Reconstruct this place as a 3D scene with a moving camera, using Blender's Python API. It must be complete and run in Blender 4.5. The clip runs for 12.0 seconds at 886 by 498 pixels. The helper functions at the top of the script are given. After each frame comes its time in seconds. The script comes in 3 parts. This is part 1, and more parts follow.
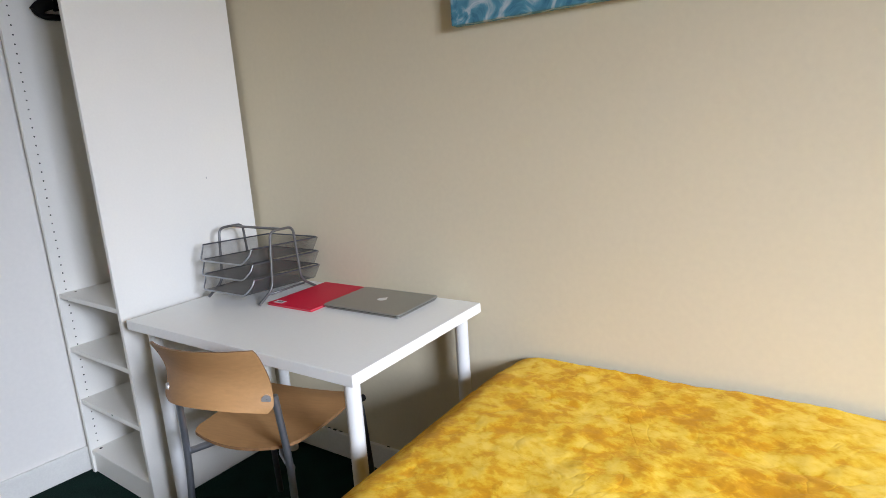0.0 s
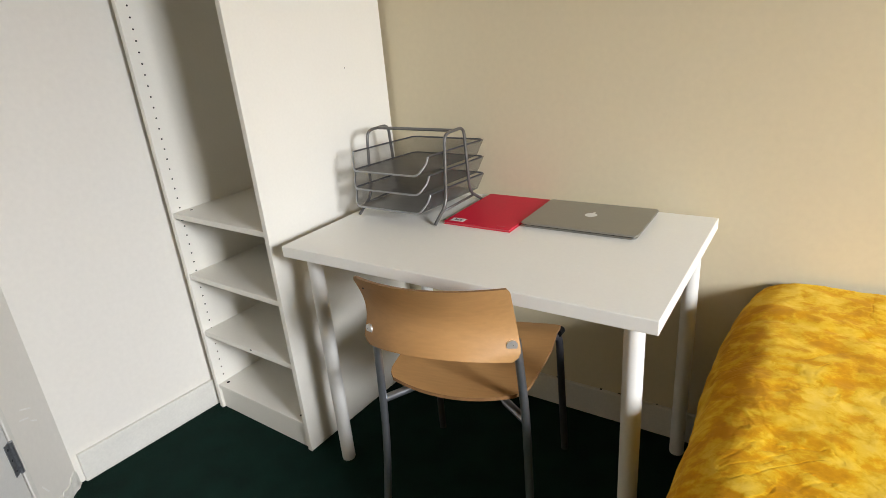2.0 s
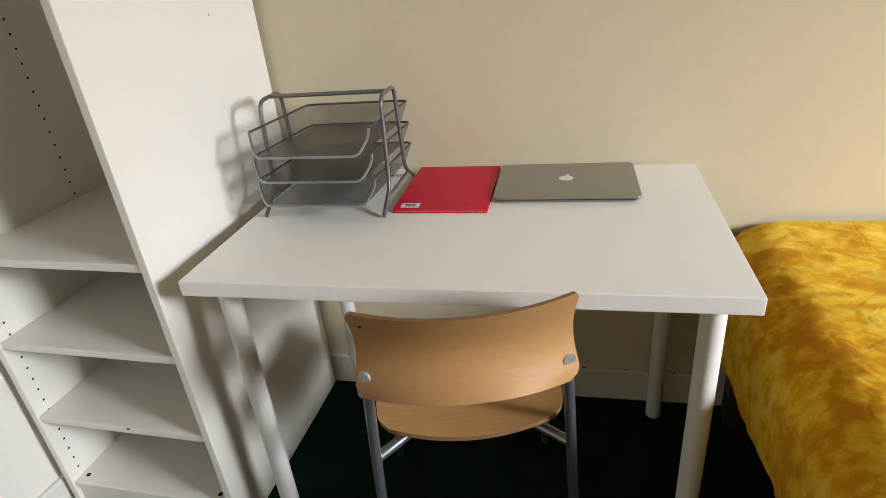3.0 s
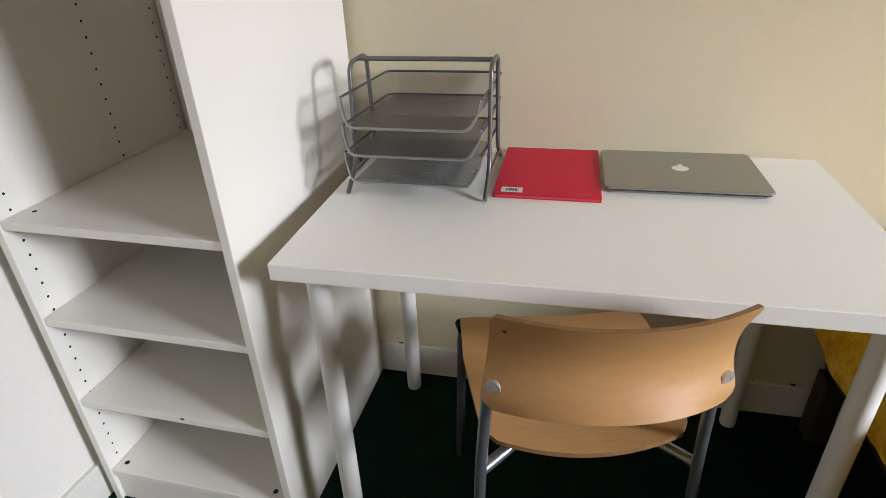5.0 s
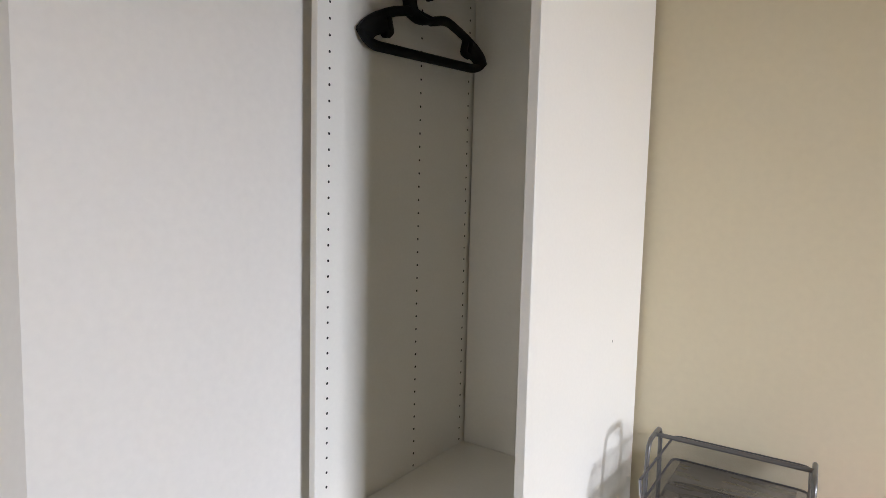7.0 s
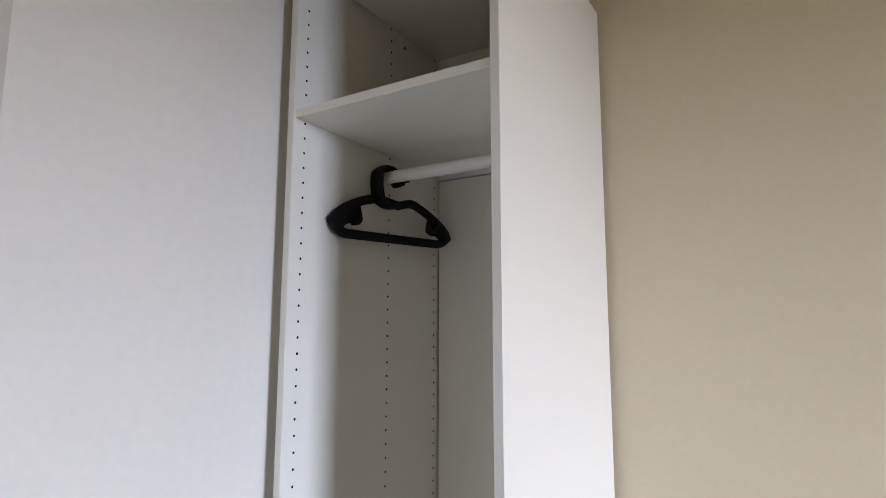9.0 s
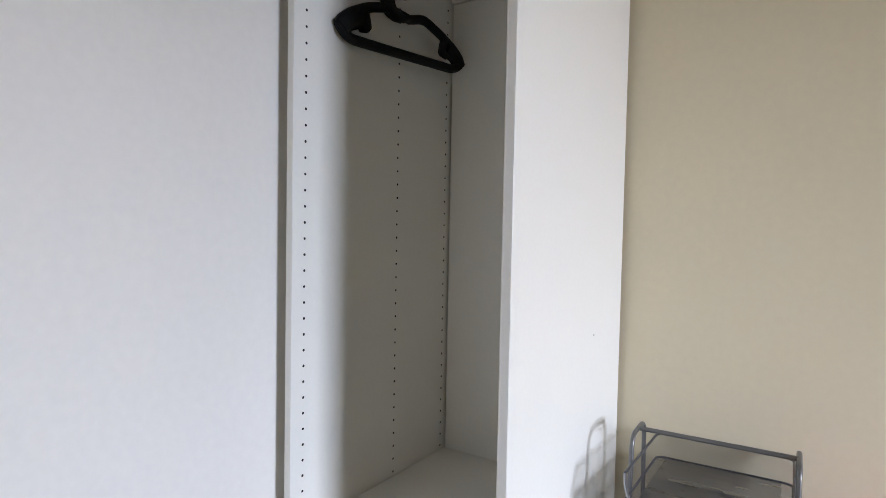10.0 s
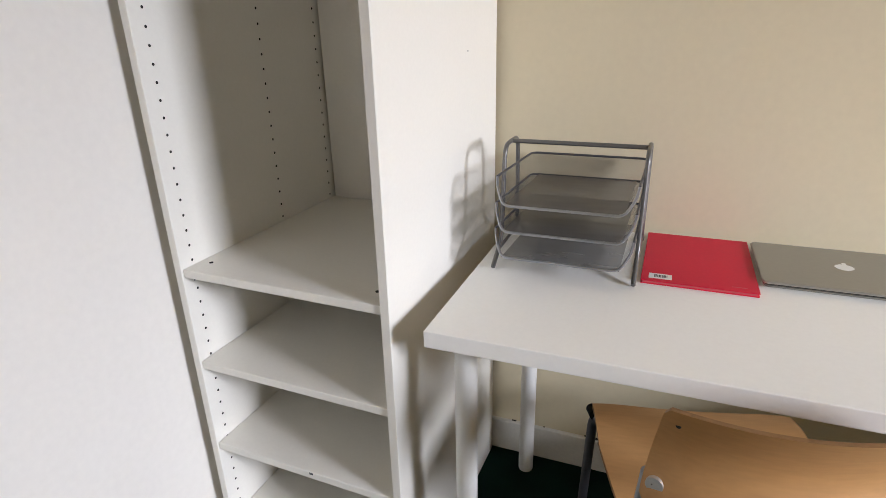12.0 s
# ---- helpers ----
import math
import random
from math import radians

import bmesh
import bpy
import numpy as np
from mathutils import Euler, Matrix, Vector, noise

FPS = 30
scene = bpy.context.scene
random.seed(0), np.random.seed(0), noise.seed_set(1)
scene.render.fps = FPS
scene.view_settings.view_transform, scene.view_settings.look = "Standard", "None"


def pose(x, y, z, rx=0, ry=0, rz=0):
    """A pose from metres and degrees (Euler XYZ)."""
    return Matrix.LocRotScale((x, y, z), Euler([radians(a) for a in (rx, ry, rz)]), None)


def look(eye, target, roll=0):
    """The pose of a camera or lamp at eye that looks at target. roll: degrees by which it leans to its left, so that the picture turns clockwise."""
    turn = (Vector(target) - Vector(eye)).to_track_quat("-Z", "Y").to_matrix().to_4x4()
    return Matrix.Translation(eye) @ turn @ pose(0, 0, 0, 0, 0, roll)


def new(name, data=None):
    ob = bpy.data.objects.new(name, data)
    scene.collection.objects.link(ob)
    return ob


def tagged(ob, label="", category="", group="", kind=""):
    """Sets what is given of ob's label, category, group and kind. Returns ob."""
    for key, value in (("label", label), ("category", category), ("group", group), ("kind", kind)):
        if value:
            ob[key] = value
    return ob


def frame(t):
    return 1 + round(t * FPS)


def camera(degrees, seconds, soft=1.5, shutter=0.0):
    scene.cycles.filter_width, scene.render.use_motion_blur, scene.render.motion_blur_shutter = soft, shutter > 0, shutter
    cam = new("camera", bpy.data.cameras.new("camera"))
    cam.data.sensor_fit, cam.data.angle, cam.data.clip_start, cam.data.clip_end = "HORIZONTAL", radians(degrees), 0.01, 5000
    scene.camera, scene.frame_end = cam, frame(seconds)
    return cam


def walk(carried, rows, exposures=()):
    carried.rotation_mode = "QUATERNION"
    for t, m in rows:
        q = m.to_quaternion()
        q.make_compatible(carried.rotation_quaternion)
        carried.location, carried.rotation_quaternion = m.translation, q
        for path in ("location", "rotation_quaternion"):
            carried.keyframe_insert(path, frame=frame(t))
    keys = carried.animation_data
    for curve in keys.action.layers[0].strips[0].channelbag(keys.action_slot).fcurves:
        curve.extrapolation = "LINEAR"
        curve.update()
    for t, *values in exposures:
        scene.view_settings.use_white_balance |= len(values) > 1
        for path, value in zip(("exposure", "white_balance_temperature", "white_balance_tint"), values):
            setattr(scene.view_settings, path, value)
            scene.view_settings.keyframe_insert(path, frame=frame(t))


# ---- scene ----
cam = camera(75.1, 12.0, 0.4)
PATH = [
    (0, (2.438, -1.511, 1.284), (1.337, 0.107, 0.869), -3.8),
    (0.5, (2.373, -1.584, 1.29), (1.047, -0.154, 0.845), -1.9),
    (1, (2.305, -1.609, 1.287), (0.947, -0.222, 0.803), -1.6),
    (1.5, (2.067, -1.594, 1.255), (0.782, -0.181, 0.663), -2.4),
    (2, (1.756, -1.561, 1.267), (0.693, -0.037, 0.528), -5.0),
    (2.5, (1.479, -1.527, 1.253), (0.8, 0.164, 0.429), -7.7),
    (3, (1.268, -1.401, 1.221), (0.835, 0.331, 0.319), -5.7),
    (3.5, (1.124, -1.31, 1.205), (0.782, 0.411, 0.245), -5.0),
    (3.7, (1.098, -1.312, 1.194), (0.804, 0.383, 0.169), -4.9),
    (5.3, (0.976, -1.346, 1.197), (0.501, 0.349, 0.242), 0.1),
    (5.5, (0.937, -1.372, 1.199), (0.239, 0.255, 0.27), 0.6),
    (6, (0.899, -1.414, 1.206), (-0.058, 0.091, 0.301), 1.7),
    (6.5, (0.86, -1.377, 1.324), (-0.172, 0.205, 0.667), 0.6),
    (7, (0.861, -1.397, 1.441), (-0.234, 0.268, 1.272), 1.4),
    (7.5, (0.869, -1.426, 1.548), (-0.186, 0.272, 1.618), 1.9),
    (9.3, (0.866, -1.417, 1.556), (-0.126, 0.298, 1.83), 0.0),
    (9.5, (0.846, -1.396, 1.514), (-0.166, 0.32, 1.689), 0.2),
    (10, (0.857, -1.385, 1.375), (-0.184, 0.321, 1.294), 1.1),
    (10.5, (0.867, -1.393, 1.277), (-0.148, 0.271, 0.829), 0.4),
    (11, (0.882, -1.407, 1.192), (-0.076, 0.223, 0.539), -0.7),
    (11.5, (0.895, -1.395, 1.2), (-0.001, 0.236, 0.467), -1.3),
    (12, (0.913, -1.377, 1.216), (0.221, 0.348, 0.475), -1.4),
]
walk(cam, [(t, look(eye, target, roll)) for t, eye, target, roll in PATH],
     [(0, -0.76, 6200, 20), (0.5, -0.56, 6500, 18), (1, -0.51, 6750, 18), (1.5, -0.53, 7150, 17), (2, -0.57, 7300, 17), (2.5, -0.58, 7400, 17), (3.0, -0.64, 7200, 18), (3.7, -0.64, 6700, 19), (5.5, -0.54, 6900, 20), (6.5, -0.46, 6800, 22),
      (7.5, -0.36, 6450, 20), (9.5, -0.24, 6100, 22), (10, -0.40, 6100, 21), (10.5, -0.38, 6350, 21), (11.2, -0.43, 6600, 22), (12, -0.44, 6800, 22)])

# ---- light ----
WIN_Y0, WIN_Y1, WIN_Z0, WIN_Z1 = -2.39, -1.40, 1.38, 2.42
EAST, SOUTH, WEST, CEIL = 5.20, -2.90, -0.068, 2.50
world = bpy.data.worlds.new("sky")
scene.world = world
world.use_nodes = True
wn = world.node_tree
sky = wn.nodes.new("ShaderNodeTexSky")
sky.sky_type, sky.sun_disc = "NISHITA", False
sky.sun_elevation, sky.sun_rotation = radians(38), radians(200)
wn.nodes["Background"].inputs["Strength"].default_value = 0.10
wn.links.new(sky.outputs[0], wn.nodes["Background"].inputs[0])
sun_data = bpy.data.lights.new("sun", "SUN")
sun_data.energy, sun_data.angle, sun_data.color = 1.0, radians(12), (1.0, 0.96, 0.9)
sun = new("sun", sun_data)
sun.matrix_world = look((0, -6, 6), (0, 0, 0))
win_data = bpy.data.lights.new("window_light", "AREA")
win_data.shape, win_data.size, win_data.size_y = "RECTANGLE", 0.94, 1.00
win_data.energy, win_data.color, win_data.spread = 100.0, (0.765, 0.885, 1.0), radians(74)
window_light = new("window_light", win_data)
window_light.matrix_world = look((EAST + 0.02, (WIN_Y0 + WIN_Y1) / 2, (WIN_Z0 + WIN_Z1) / 2), (1.0, -0.38, -0.64))


# ---- materials ----
def material(name, color, rough=0.6, metal=0.0, vary=0.06, scale=6.0, fine=120.0, bump=0.0, bump_scale=200.0, spec=0.5):
    """A painted or moulded surface: base colour varied at a broad and a fine scale, with a little relief."""
    m = bpy.data.materials.new(name)
    m.use_nodes = True
    nt = m.node_tree
    b = nt.nodes["Principled BSDF"]
    b.inputs["Roughness"].default_value, b.inputs["Metallic"].default_value = rough, metal
    b.inputs["Specular IOR Level"].default_value = spec
    tc = nt.nodes.new("ShaderNodeTexCoord")
    n1, n2 = nt.nodes.new("ShaderNodeTexNoise"), nt.nodes.new("ShaderNodeTexNoise")
    n1.inputs["Scale"].default_value, n2.inputs["Scale"].default_value = scale, fine
    n1.inputs["Detail"].default_value = 4
    add = nt.nodes.new("ShaderNodeMath")
    add.operation = "ADD"
    ramp = nt.nodes.new("ShaderNodeMapRange")
    ramp.inputs["From Min"].default_value, ramp.inputs["From Max"].default_value = 0.6, 1.4
    ramp.inputs["To Min"].default_value, ramp.inputs["To Max"].default_value = 1 - vary, 1 + vary
    mul = nt.nodes.new("ShaderNodeVectorMath")
    mul.operation = "SCALE"
    mul.inputs[0].default_value = color
    L = nt.links.new
    for n in (n1, n2):
        L(tc.outputs["Object"], n.inputs["Vector"])
    L(n1.outputs["Fac"], add.inputs[0])
    L(n2.outputs["Fac"], add.inputs[1])
    L(add.outputs[0], ramp.inputs["Value"])
    L(ramp.outputs[0], mul.inputs["Scale"])
    L(mul.outputs[0], b.inputs["Base Color"])
    if bump:
        n3, bp = nt.nodes.new("ShaderNodeTexNoise"), nt.nodes.new("ShaderNodeBump")
        n3.inputs["Scale"].default_value, n3.inputs["Detail"].default_value = bump_scale, 3
        bp.inputs["Strength"].default_value, bp.inputs["Distance"].default_value = bump, 0.002
        L(tc.outputs["Object"], n3.inputs["Vector"])
        L(n3.outputs["Fac"], bp.inputs["Height"])
        L(bp.outputs[0], b.inputs["Normal"])
    return m


M_WALL = material("cream_wall_paint", (0.69, 0.605, 0.425), 0.7, vary=0.03, scale=1.5, fine=60, bump=0.03, bump_scale=60)
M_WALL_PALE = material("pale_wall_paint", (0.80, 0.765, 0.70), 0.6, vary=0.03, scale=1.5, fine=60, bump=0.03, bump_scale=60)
# unseen walls: colour darkened and yellowed to cut and warm the bounced light
M_WALL_BOUNCE = material("unseen_wall_bounce_tan", (0.36, 0.235, 0.05), 0.8, vary=0.03, scale=1.5, fine=60)
# ceiling is out of view; its warm tone is set for the bounced light
M_CEIL = material("ceiling_bounce_tint", (0.62, 0.53, 0.33), 0.8, vary=0.03)
M_TRIM = material("white_gloss_trim", (0.74, 0.72, 0.66), 0.4, vary=0.06, scale=9, bump=0.1, bump_scale=40)
M_DOOR = material("white_door_paint", (0.70, 0.69, 0.66), 0.45, vary=0.04, scale=3, bump=0.08, bump_scale=50)
M_MELAMINE = material("white_melamine", (0.84, 0.81, 0.735), 0.40, vary=0.02, scale=3)
M_DESK = material("white_foil_desktop", (0.91, 0.895, 0.845), 0.36, vary=0.02, scale=3)
M_LEG = material("white_powder_coat", (0.78, 0.77, 0.73), 0.35, vary=0.02)
M_SCUFF = material("scuffed_plaster", (0.86, 0.84, 0.80), 0.8, vary=0.1)
M_HOLE = material("drilled_hole", (0.02, 0.018, 0.015), 0.9)
M_CARPET = material("dark_green_carpet", (0.0013, 0.0155, 0.0105), 0.95, vary=0.5, scale=12, fine=400, bump=0.8, bump_scale=500, spec=0.15)
M_STEEL = material("grey_tube_steel", (0.36, 0.37, 0.39), 0.32, 0.85, vary=0.08, scale=20)
M_WIRE = material("grey_lacquered_wire", (0.18, 0.175, 0.17), 0.34, 0.6, vary=0.06, scale=30)
# dark steel fittings; on the chair's front legs it stands for shade
M_STEEL_DARK_AND_SHADED = material("dark_and_shaded_steel", (0.09, 0.09, 0.10), 0.4, 0.5, vary=0.08, scale=20)
M_CHROME = material("brushed_steel", (0.75, 0.74, 0.72), 0.42, 0.85, vary=0.06)
M_BLACK = material("black_plastic", (0.003, 0.003, 0.0033), 0.65, vary=0.1, spec=0.22)
M_RED = material("red_card", (0.66, 0.007, 0.040), 0.45, vary=0.05, scale=8, spec=0.25)
M_RED_EDGE = material("red_card_edge", (0.62, 0.10, 0.12), 0.6, vary=0.05)
M_LABEL = material("white_paper_label", (0.82, 0.80, 0.78), 0.6, vary=0.02)
M_INK = material("black_ink", (0.03, 0.03, 0.03), 0.6, vary=0.1)
M_ALU = material("anodised_aluminium", (0.37, 0.36, 0.32), 0.45, 0.7, vary=0.03)
M_LOGO = material("white_logo", (0.85, 0.85, 0.82), 0.35, vary=0.01)
M_DARKWOOD = material("dark_stained_wood", (0.035, 0.02, 0.012), 0.5, vary=0.3, scale=15)
M_MATTRESS = material("mattress_ticking", (0.7, 0.68, 0.62), 0.9, vary=0.05)


# ---- mesh helpers ----
def part(name, bm, mat, parent=None, label="", smooth=False, rim=None):
    me = bpy.data.meshes.new(name)
    bmesh.ops.recalc_face_normals(bm, faces=bm.faces[:])
    if smooth:
        for e in bm.edges:
            if len(e.link_faces) == 2 and e.calc_face_angle() > 0.75:
                e.smooth = False
    bm.to_mesh(me)
    bm.free()
    me.materials.append(mat)
    if rim:
        me.materials.append(rim)
    if smooth:
        for p in me.polygons:
            p.use_smooth = True
    ob = new(name, me)
    if parent:
        ob.parent = parent
    if label:
        tagged(ob, label)
    return ob


def thing(name, m, label, category, group="", kind=""):
    ob = new(name)
    ob.matrix_world = m
    ob.empty_display_size = 0.1
    return tagged(ob, label, category, group, kind)


def box(x0, x1, y0, y1, z0, z1, bevel=0.0, seg=2, bm=None):
    own = bmesh.new()
    bmesh.ops.create_cube(own, size=1.0, matrix=Matrix.LocRotScale(((x0 + x1) / 2, (y0 + y1) / 2, (z0 + z1) / 2), None, (x1 - x0, y1 - y0, z1 - z0)))
    if bevel:
        bmesh.ops.bevel(own, geom=own.edges[:], offset=bevel, segments=seg, affect="EDGES", profile=0.5)
    if bm is None:
        return own
    merge(bm, own)
    return bm


def merge(bm, own):
    me = bpy.data.meshes.new("tmp")
    own.to_mesh(me)
    own.free()
    bm.from_mesh(me)
    bpy.data.meshes.remove(me)


def rounded(points, radius, steps=5):
    """The polyline with its inner corners rounded."""
    pts = [Vector(p) for p in points]
    out = [pts[0]]
    for a, b, c in zip(pts, pts[1:], pts[2:]):
        r = min(radius, (a - b).length * 0.49, (c - b).length * 0.49)
        p, q = b + (a - b).normalized() * r, b + (c - b).normalized() * r
        for i in range(steps + 1):
            t = i / steps
            out.append((1 - t) ** 2 * p + 2 * t * (1 - t) * b + t * t * q)
    return out + [pts[-1]]


def tube(points, radius, sides=10, bm=None, closed=False, flat=1.0, across=None):
    bm = bm or bmesh.new()
    pts = [Vector(p) for p in points]
    n, rings, side = len(pts), [], Vector(across) if across else None
    for i, p in enumerate(pts):
        a = pts[(i - 1) % n] if closed or i else pts[0]
        b = pts[(i + 1) % n] if closed or i < n - 1 else pts[-1]
        d = (b - a).normalized()
        if side is None:
            side = d.orthogonal().normalized()
        side = (side - d * side.dot(d)).normalized()
        up = d.cross(side)
        rings.append([bm.verts.new(p + radius * (math.cos(k * math.tau / sides) * side + flat * math.sin(k * math.tau / sides) * up)) for k in range(sides)])
    for i in range(n if closed else n - 1):
        r, s = rings[i], rings[(i + 1) % n]
        for k in range(sides):
            bm.faces.new((r[k], r[(k + 1) % sides], s[(k + 1) % sides], s[k]))
    if not closed:
        bm.faces.new(rings[0][::-1])
        bm.faces.new(rings[-1])
    return bm


def sheet(nu, nv, place, thick=0.0, out=None):
    """A grid of nu by nv cells at place(u, v), u and v from 0 to 1, given thickness along out(u, v)."""
    bm = bmesh.new()
    layers = []
    for side in ((0.5, -0.5) if thick else (0,)):
        layers.append([[bm.verts.new(Vector(place(i / nu, j / nv)) + (Vector(out(i / nu, j / nv)) * thick * side if thick else Vector())) for j in range(nv + 1)] for i in range(nu + 1)])
    for g in layers:
        for i in range(nu):
            for j in range(nv):
                bm.faces.new((g[i][j], g[i + 1][j], g[i + 1][j + 1], g[i][j + 1]))
    if thick:
        a, b = layers
        rim = [(i, 0) for i in range(nu)] + [(nu, j) for j in range(nv)] + [(i, nv) for i in range(nu, 0, -1)] + [(0, j) for j in range(nv, 0, -1)]
        for (i, j), (k, l) in zip(rim, rim[1:] + rim[:1]):
            bm.faces.new((a[i][j], a[k][l], b[k][l], b[i][j])).material_index = 1
    return bm


def structure(ob, label, category):
    return tagged(ob, label, category, kind="structure")


# ---- room ----
T = 0.12
structure(part("floor", box(WEST - T, EAST + T, SOUTH - T, T, -0.10, 0), M_CARPET), "dark green short-pile carpet over the whole room", "floor")
structure(part("wall_north", box(WEST - T, EAST + T, 0, T, 0, CEIL), M_WALL), "plain cream painted wall behind desk and bed", "wall")
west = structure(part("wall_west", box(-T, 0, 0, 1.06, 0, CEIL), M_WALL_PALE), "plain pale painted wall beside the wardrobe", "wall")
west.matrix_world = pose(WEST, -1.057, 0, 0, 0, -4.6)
structure(part("wall_south", box(1.80, EAST, SOUTH - T, SOUTH, 0, CEIL), M_WALL_BOUNCE), "unseen wall closing the room, darkened tan to shape the bounced light", "wall")
structure(part("ceiling", box(WEST - T, EAST + T, SOUTH - T, T, CEIL, CEIL + 0.1), M_CEIL), "unseen ceiling, tinted warm to shape the bounced light", "ceiling")
bm = box(EAST, EAST + T, SOUTH - T, WIN_Y0, 0, CEIL)
box(EAST, EAST + T, WIN_Y1, 0, 0, CEIL, bm=bm)
box(EAST, EAST + T, WIN_Y0, WIN_Y1, 0, WIN_Z0, bm=bm)
box(EAST, EAST + T, WIN_Y0, WIN_Y1, WIN_Z1, CEIL, bm=bm)
structure(part("wall_east", bm, M_WALL_BOUNCE), "unseen window wall, darkened tan to shape the bounced light", "wall")
# slanting corner with the door; local x runs along it, local y into the room
DIAG = pose(WEST, -1.057, 0, 0, 0, -46.7)
DL, D0, D1 = 2.605, 0.205, 0.97
bm = box(-0.05, D0, -T, 0, 0, CEIL)
box(D1, D1 + 0.10, -T, 0, 0, CEIL, bm=bm)
box(D0, D1, -T, 0, 2.03, CEIL, bm=bm)
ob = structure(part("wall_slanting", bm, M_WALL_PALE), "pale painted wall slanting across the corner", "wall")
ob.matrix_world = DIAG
# out of view past the door; dark tan only tints the light bounced back
rest = structure(part("wall_slanting_far", box(D1 + 0.10, DL + 0.1, -T, 0, 0, CEIL), M_WALL_BOUNCE), "unseen wall beyond the door, darkened tan to shape the bounced light", "wall")
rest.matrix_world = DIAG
bm = bmesh.new()
for k, (lx, lz, w, turn) in enumerate(((0.10, 0.36, 0.05, 28), (0.12, 0.34, 0.04, 24), (0.085, 0.31, 0.03, 35), (0.15, 0.12, 0.04, 60))):
    own = box(-w / 2, w / 2, -0.0004, 0.0006, -0.0022, 0.0022)
    own.transform(pose(lx, 0, lz, 0, -turn, 0))
    merge(bm, own)
tagged(part("scuff_marks", bm, M_SCUFF, ob, "pale scuff marks in the paint"), kind="stuff")


def filler_place(u, v):
    x = u * (D0 - 0.022)
    top = 0.050 + 0.022 * noise.noise(Vector((x * 24, 0, 3.1))) + 0.010 * noise.noise(Vector((x * 90, 0, 7.7)))
    return (x, 0.0015 + 0.006 * (1 - v) * (0.6 + noise.noise(Vector((x * 45, v * 4, 1.3)))), v * top)


part("ragged_plaster", sheet(60, 8, filler_place, 0.003, lambda u, v: (0, 1, 0)), M_TRIM, ob, "ragged pale filler above the carpet", True)
door = structure(thing("door_1", DIAG @ pose(D0, 0, 0), "closed white painted flush door with steel hinges", "door"), "closed white painted flush door with steel hinges", "door")
part("leaf", box(0.0012, D1 - D0 - 0.0012, -0.046, -0.001, 0.008, 2.025, 0.003), M_DOOR, door)
bm = box(-0.020, 0.0, -0.02, 0.004, 0, 2.05, 0.0035, 3)
part("frame", bm, M_TRIM, door)
for hz in (0.285, 1.09, 1.86):
    bm = bmesh.new()
    for k in range(5):
        tube([(0.004, 0.0045, hz - 0.05 + 0.0202 * k), (0.004, 0.0045, hz - 0.031 + 0.0202 * k)], 0.0062, 10, bm=bm)
    hinge = part("hinge", bm, M_STEEL, door, "worn steel butt hinge")
    part("hinge_leaf", box(0.008, 0.026, -0.002, 0.0006, hz - 0.05, hz + 0.05, 0.0004, 1), M_STEEL, hinge)
    for k in (-0.034, 0.0, 0.034):
        part("screw", tube([(0.017, 0.0004, hz + k), (0.017, 0.0014, hz + k)], 0.0032, 8), M_STEEL_DARK_AND_SHADED, hinge)


def baseboard(length, m, label, chipped=True):
    bm = box(0, length, -0.014, 0, 0, 0.104, 0.0035, 3)
    ob = structure(part("baseboard", bm, M_TRIM), label, "baseboard")
    ob.matrix_world = m
    if not chipped:
        return ob
    rng = random.Random(int(length * 100))
    bm, x = bmesh.new(), 0.02
    while x < length - 0.05:
        w = rng.uniform(0.003, 0.022)
        box(x, x + w, -0.0045 - rng.uniform(0, 0.004), -0.001, 0.1038, 0.1046 + rng.uniform(0, 0.0012), bm=bm)
        x += w + rng.uniform(0.01, 0.14)
    tagged(part("paint_chips", bm, M_HOLE, ob, "dark chips in the paint"), kind="stuff")
    return ob


baseboard(EAST - WEST, pose(WEST, 0, 0), "white painted baseboard with chipped top edge")
baseboard(0.68, pose(WEST + 0.0014, -1.04, 0, 0, 0, 85.4), "clean white painted baseboard", False)

# window
window = structure(thing("window_1", pose(EAST, 0, 0), "white framed window giving daylight", "window"), "white framed window giving daylight", "window")
for y0, y1, z0, z1 in ((WIN_Y0, WIN_Y0 + 0.05, WIN_Z0, WIN_Z1), (WIN_Y1 - 0.05, WIN_Y1, WIN_Z0, WIN_Z1), (WIN_Y0 + 0.05, WIN_Y1 - 0.05, WIN_Z0, WIN_Z0 + 0.05), (WIN_Y0 + 0.05, WIN_Y1 - 0.05, WIN_Z1 - 0.05, WIN_Z1)):
    part("window_frame", box(0.05, 0.11, y0, y1, z0, z1, 0.004), M_TRIM, window)
M_GLASS = material("window_glass", (1, 1, 1), 0.02, vary=0.0)
M_GLASS.node_tree.nodes["Principled BSDF"].inputs["Transmission Weight"].default_value = 1.0
pane = part("pane", box(0.078, 0.084, WIN_Y0 + 0.045, WIN_Y1 - 0.045, WIN_Z0 + 0.045, WIN_Z1 - 0.045), M_GLASS, window, "clear window pane")
pane.visible_shadow = False
part("window_sill", box(-0.06, 0.045, WIN_Y0 - 0.03, WIN_Y1 + 0.03, WIN_Z0 - 0.03, WIN_Z0 - 0.002, 0.004), M_TRIM, window)

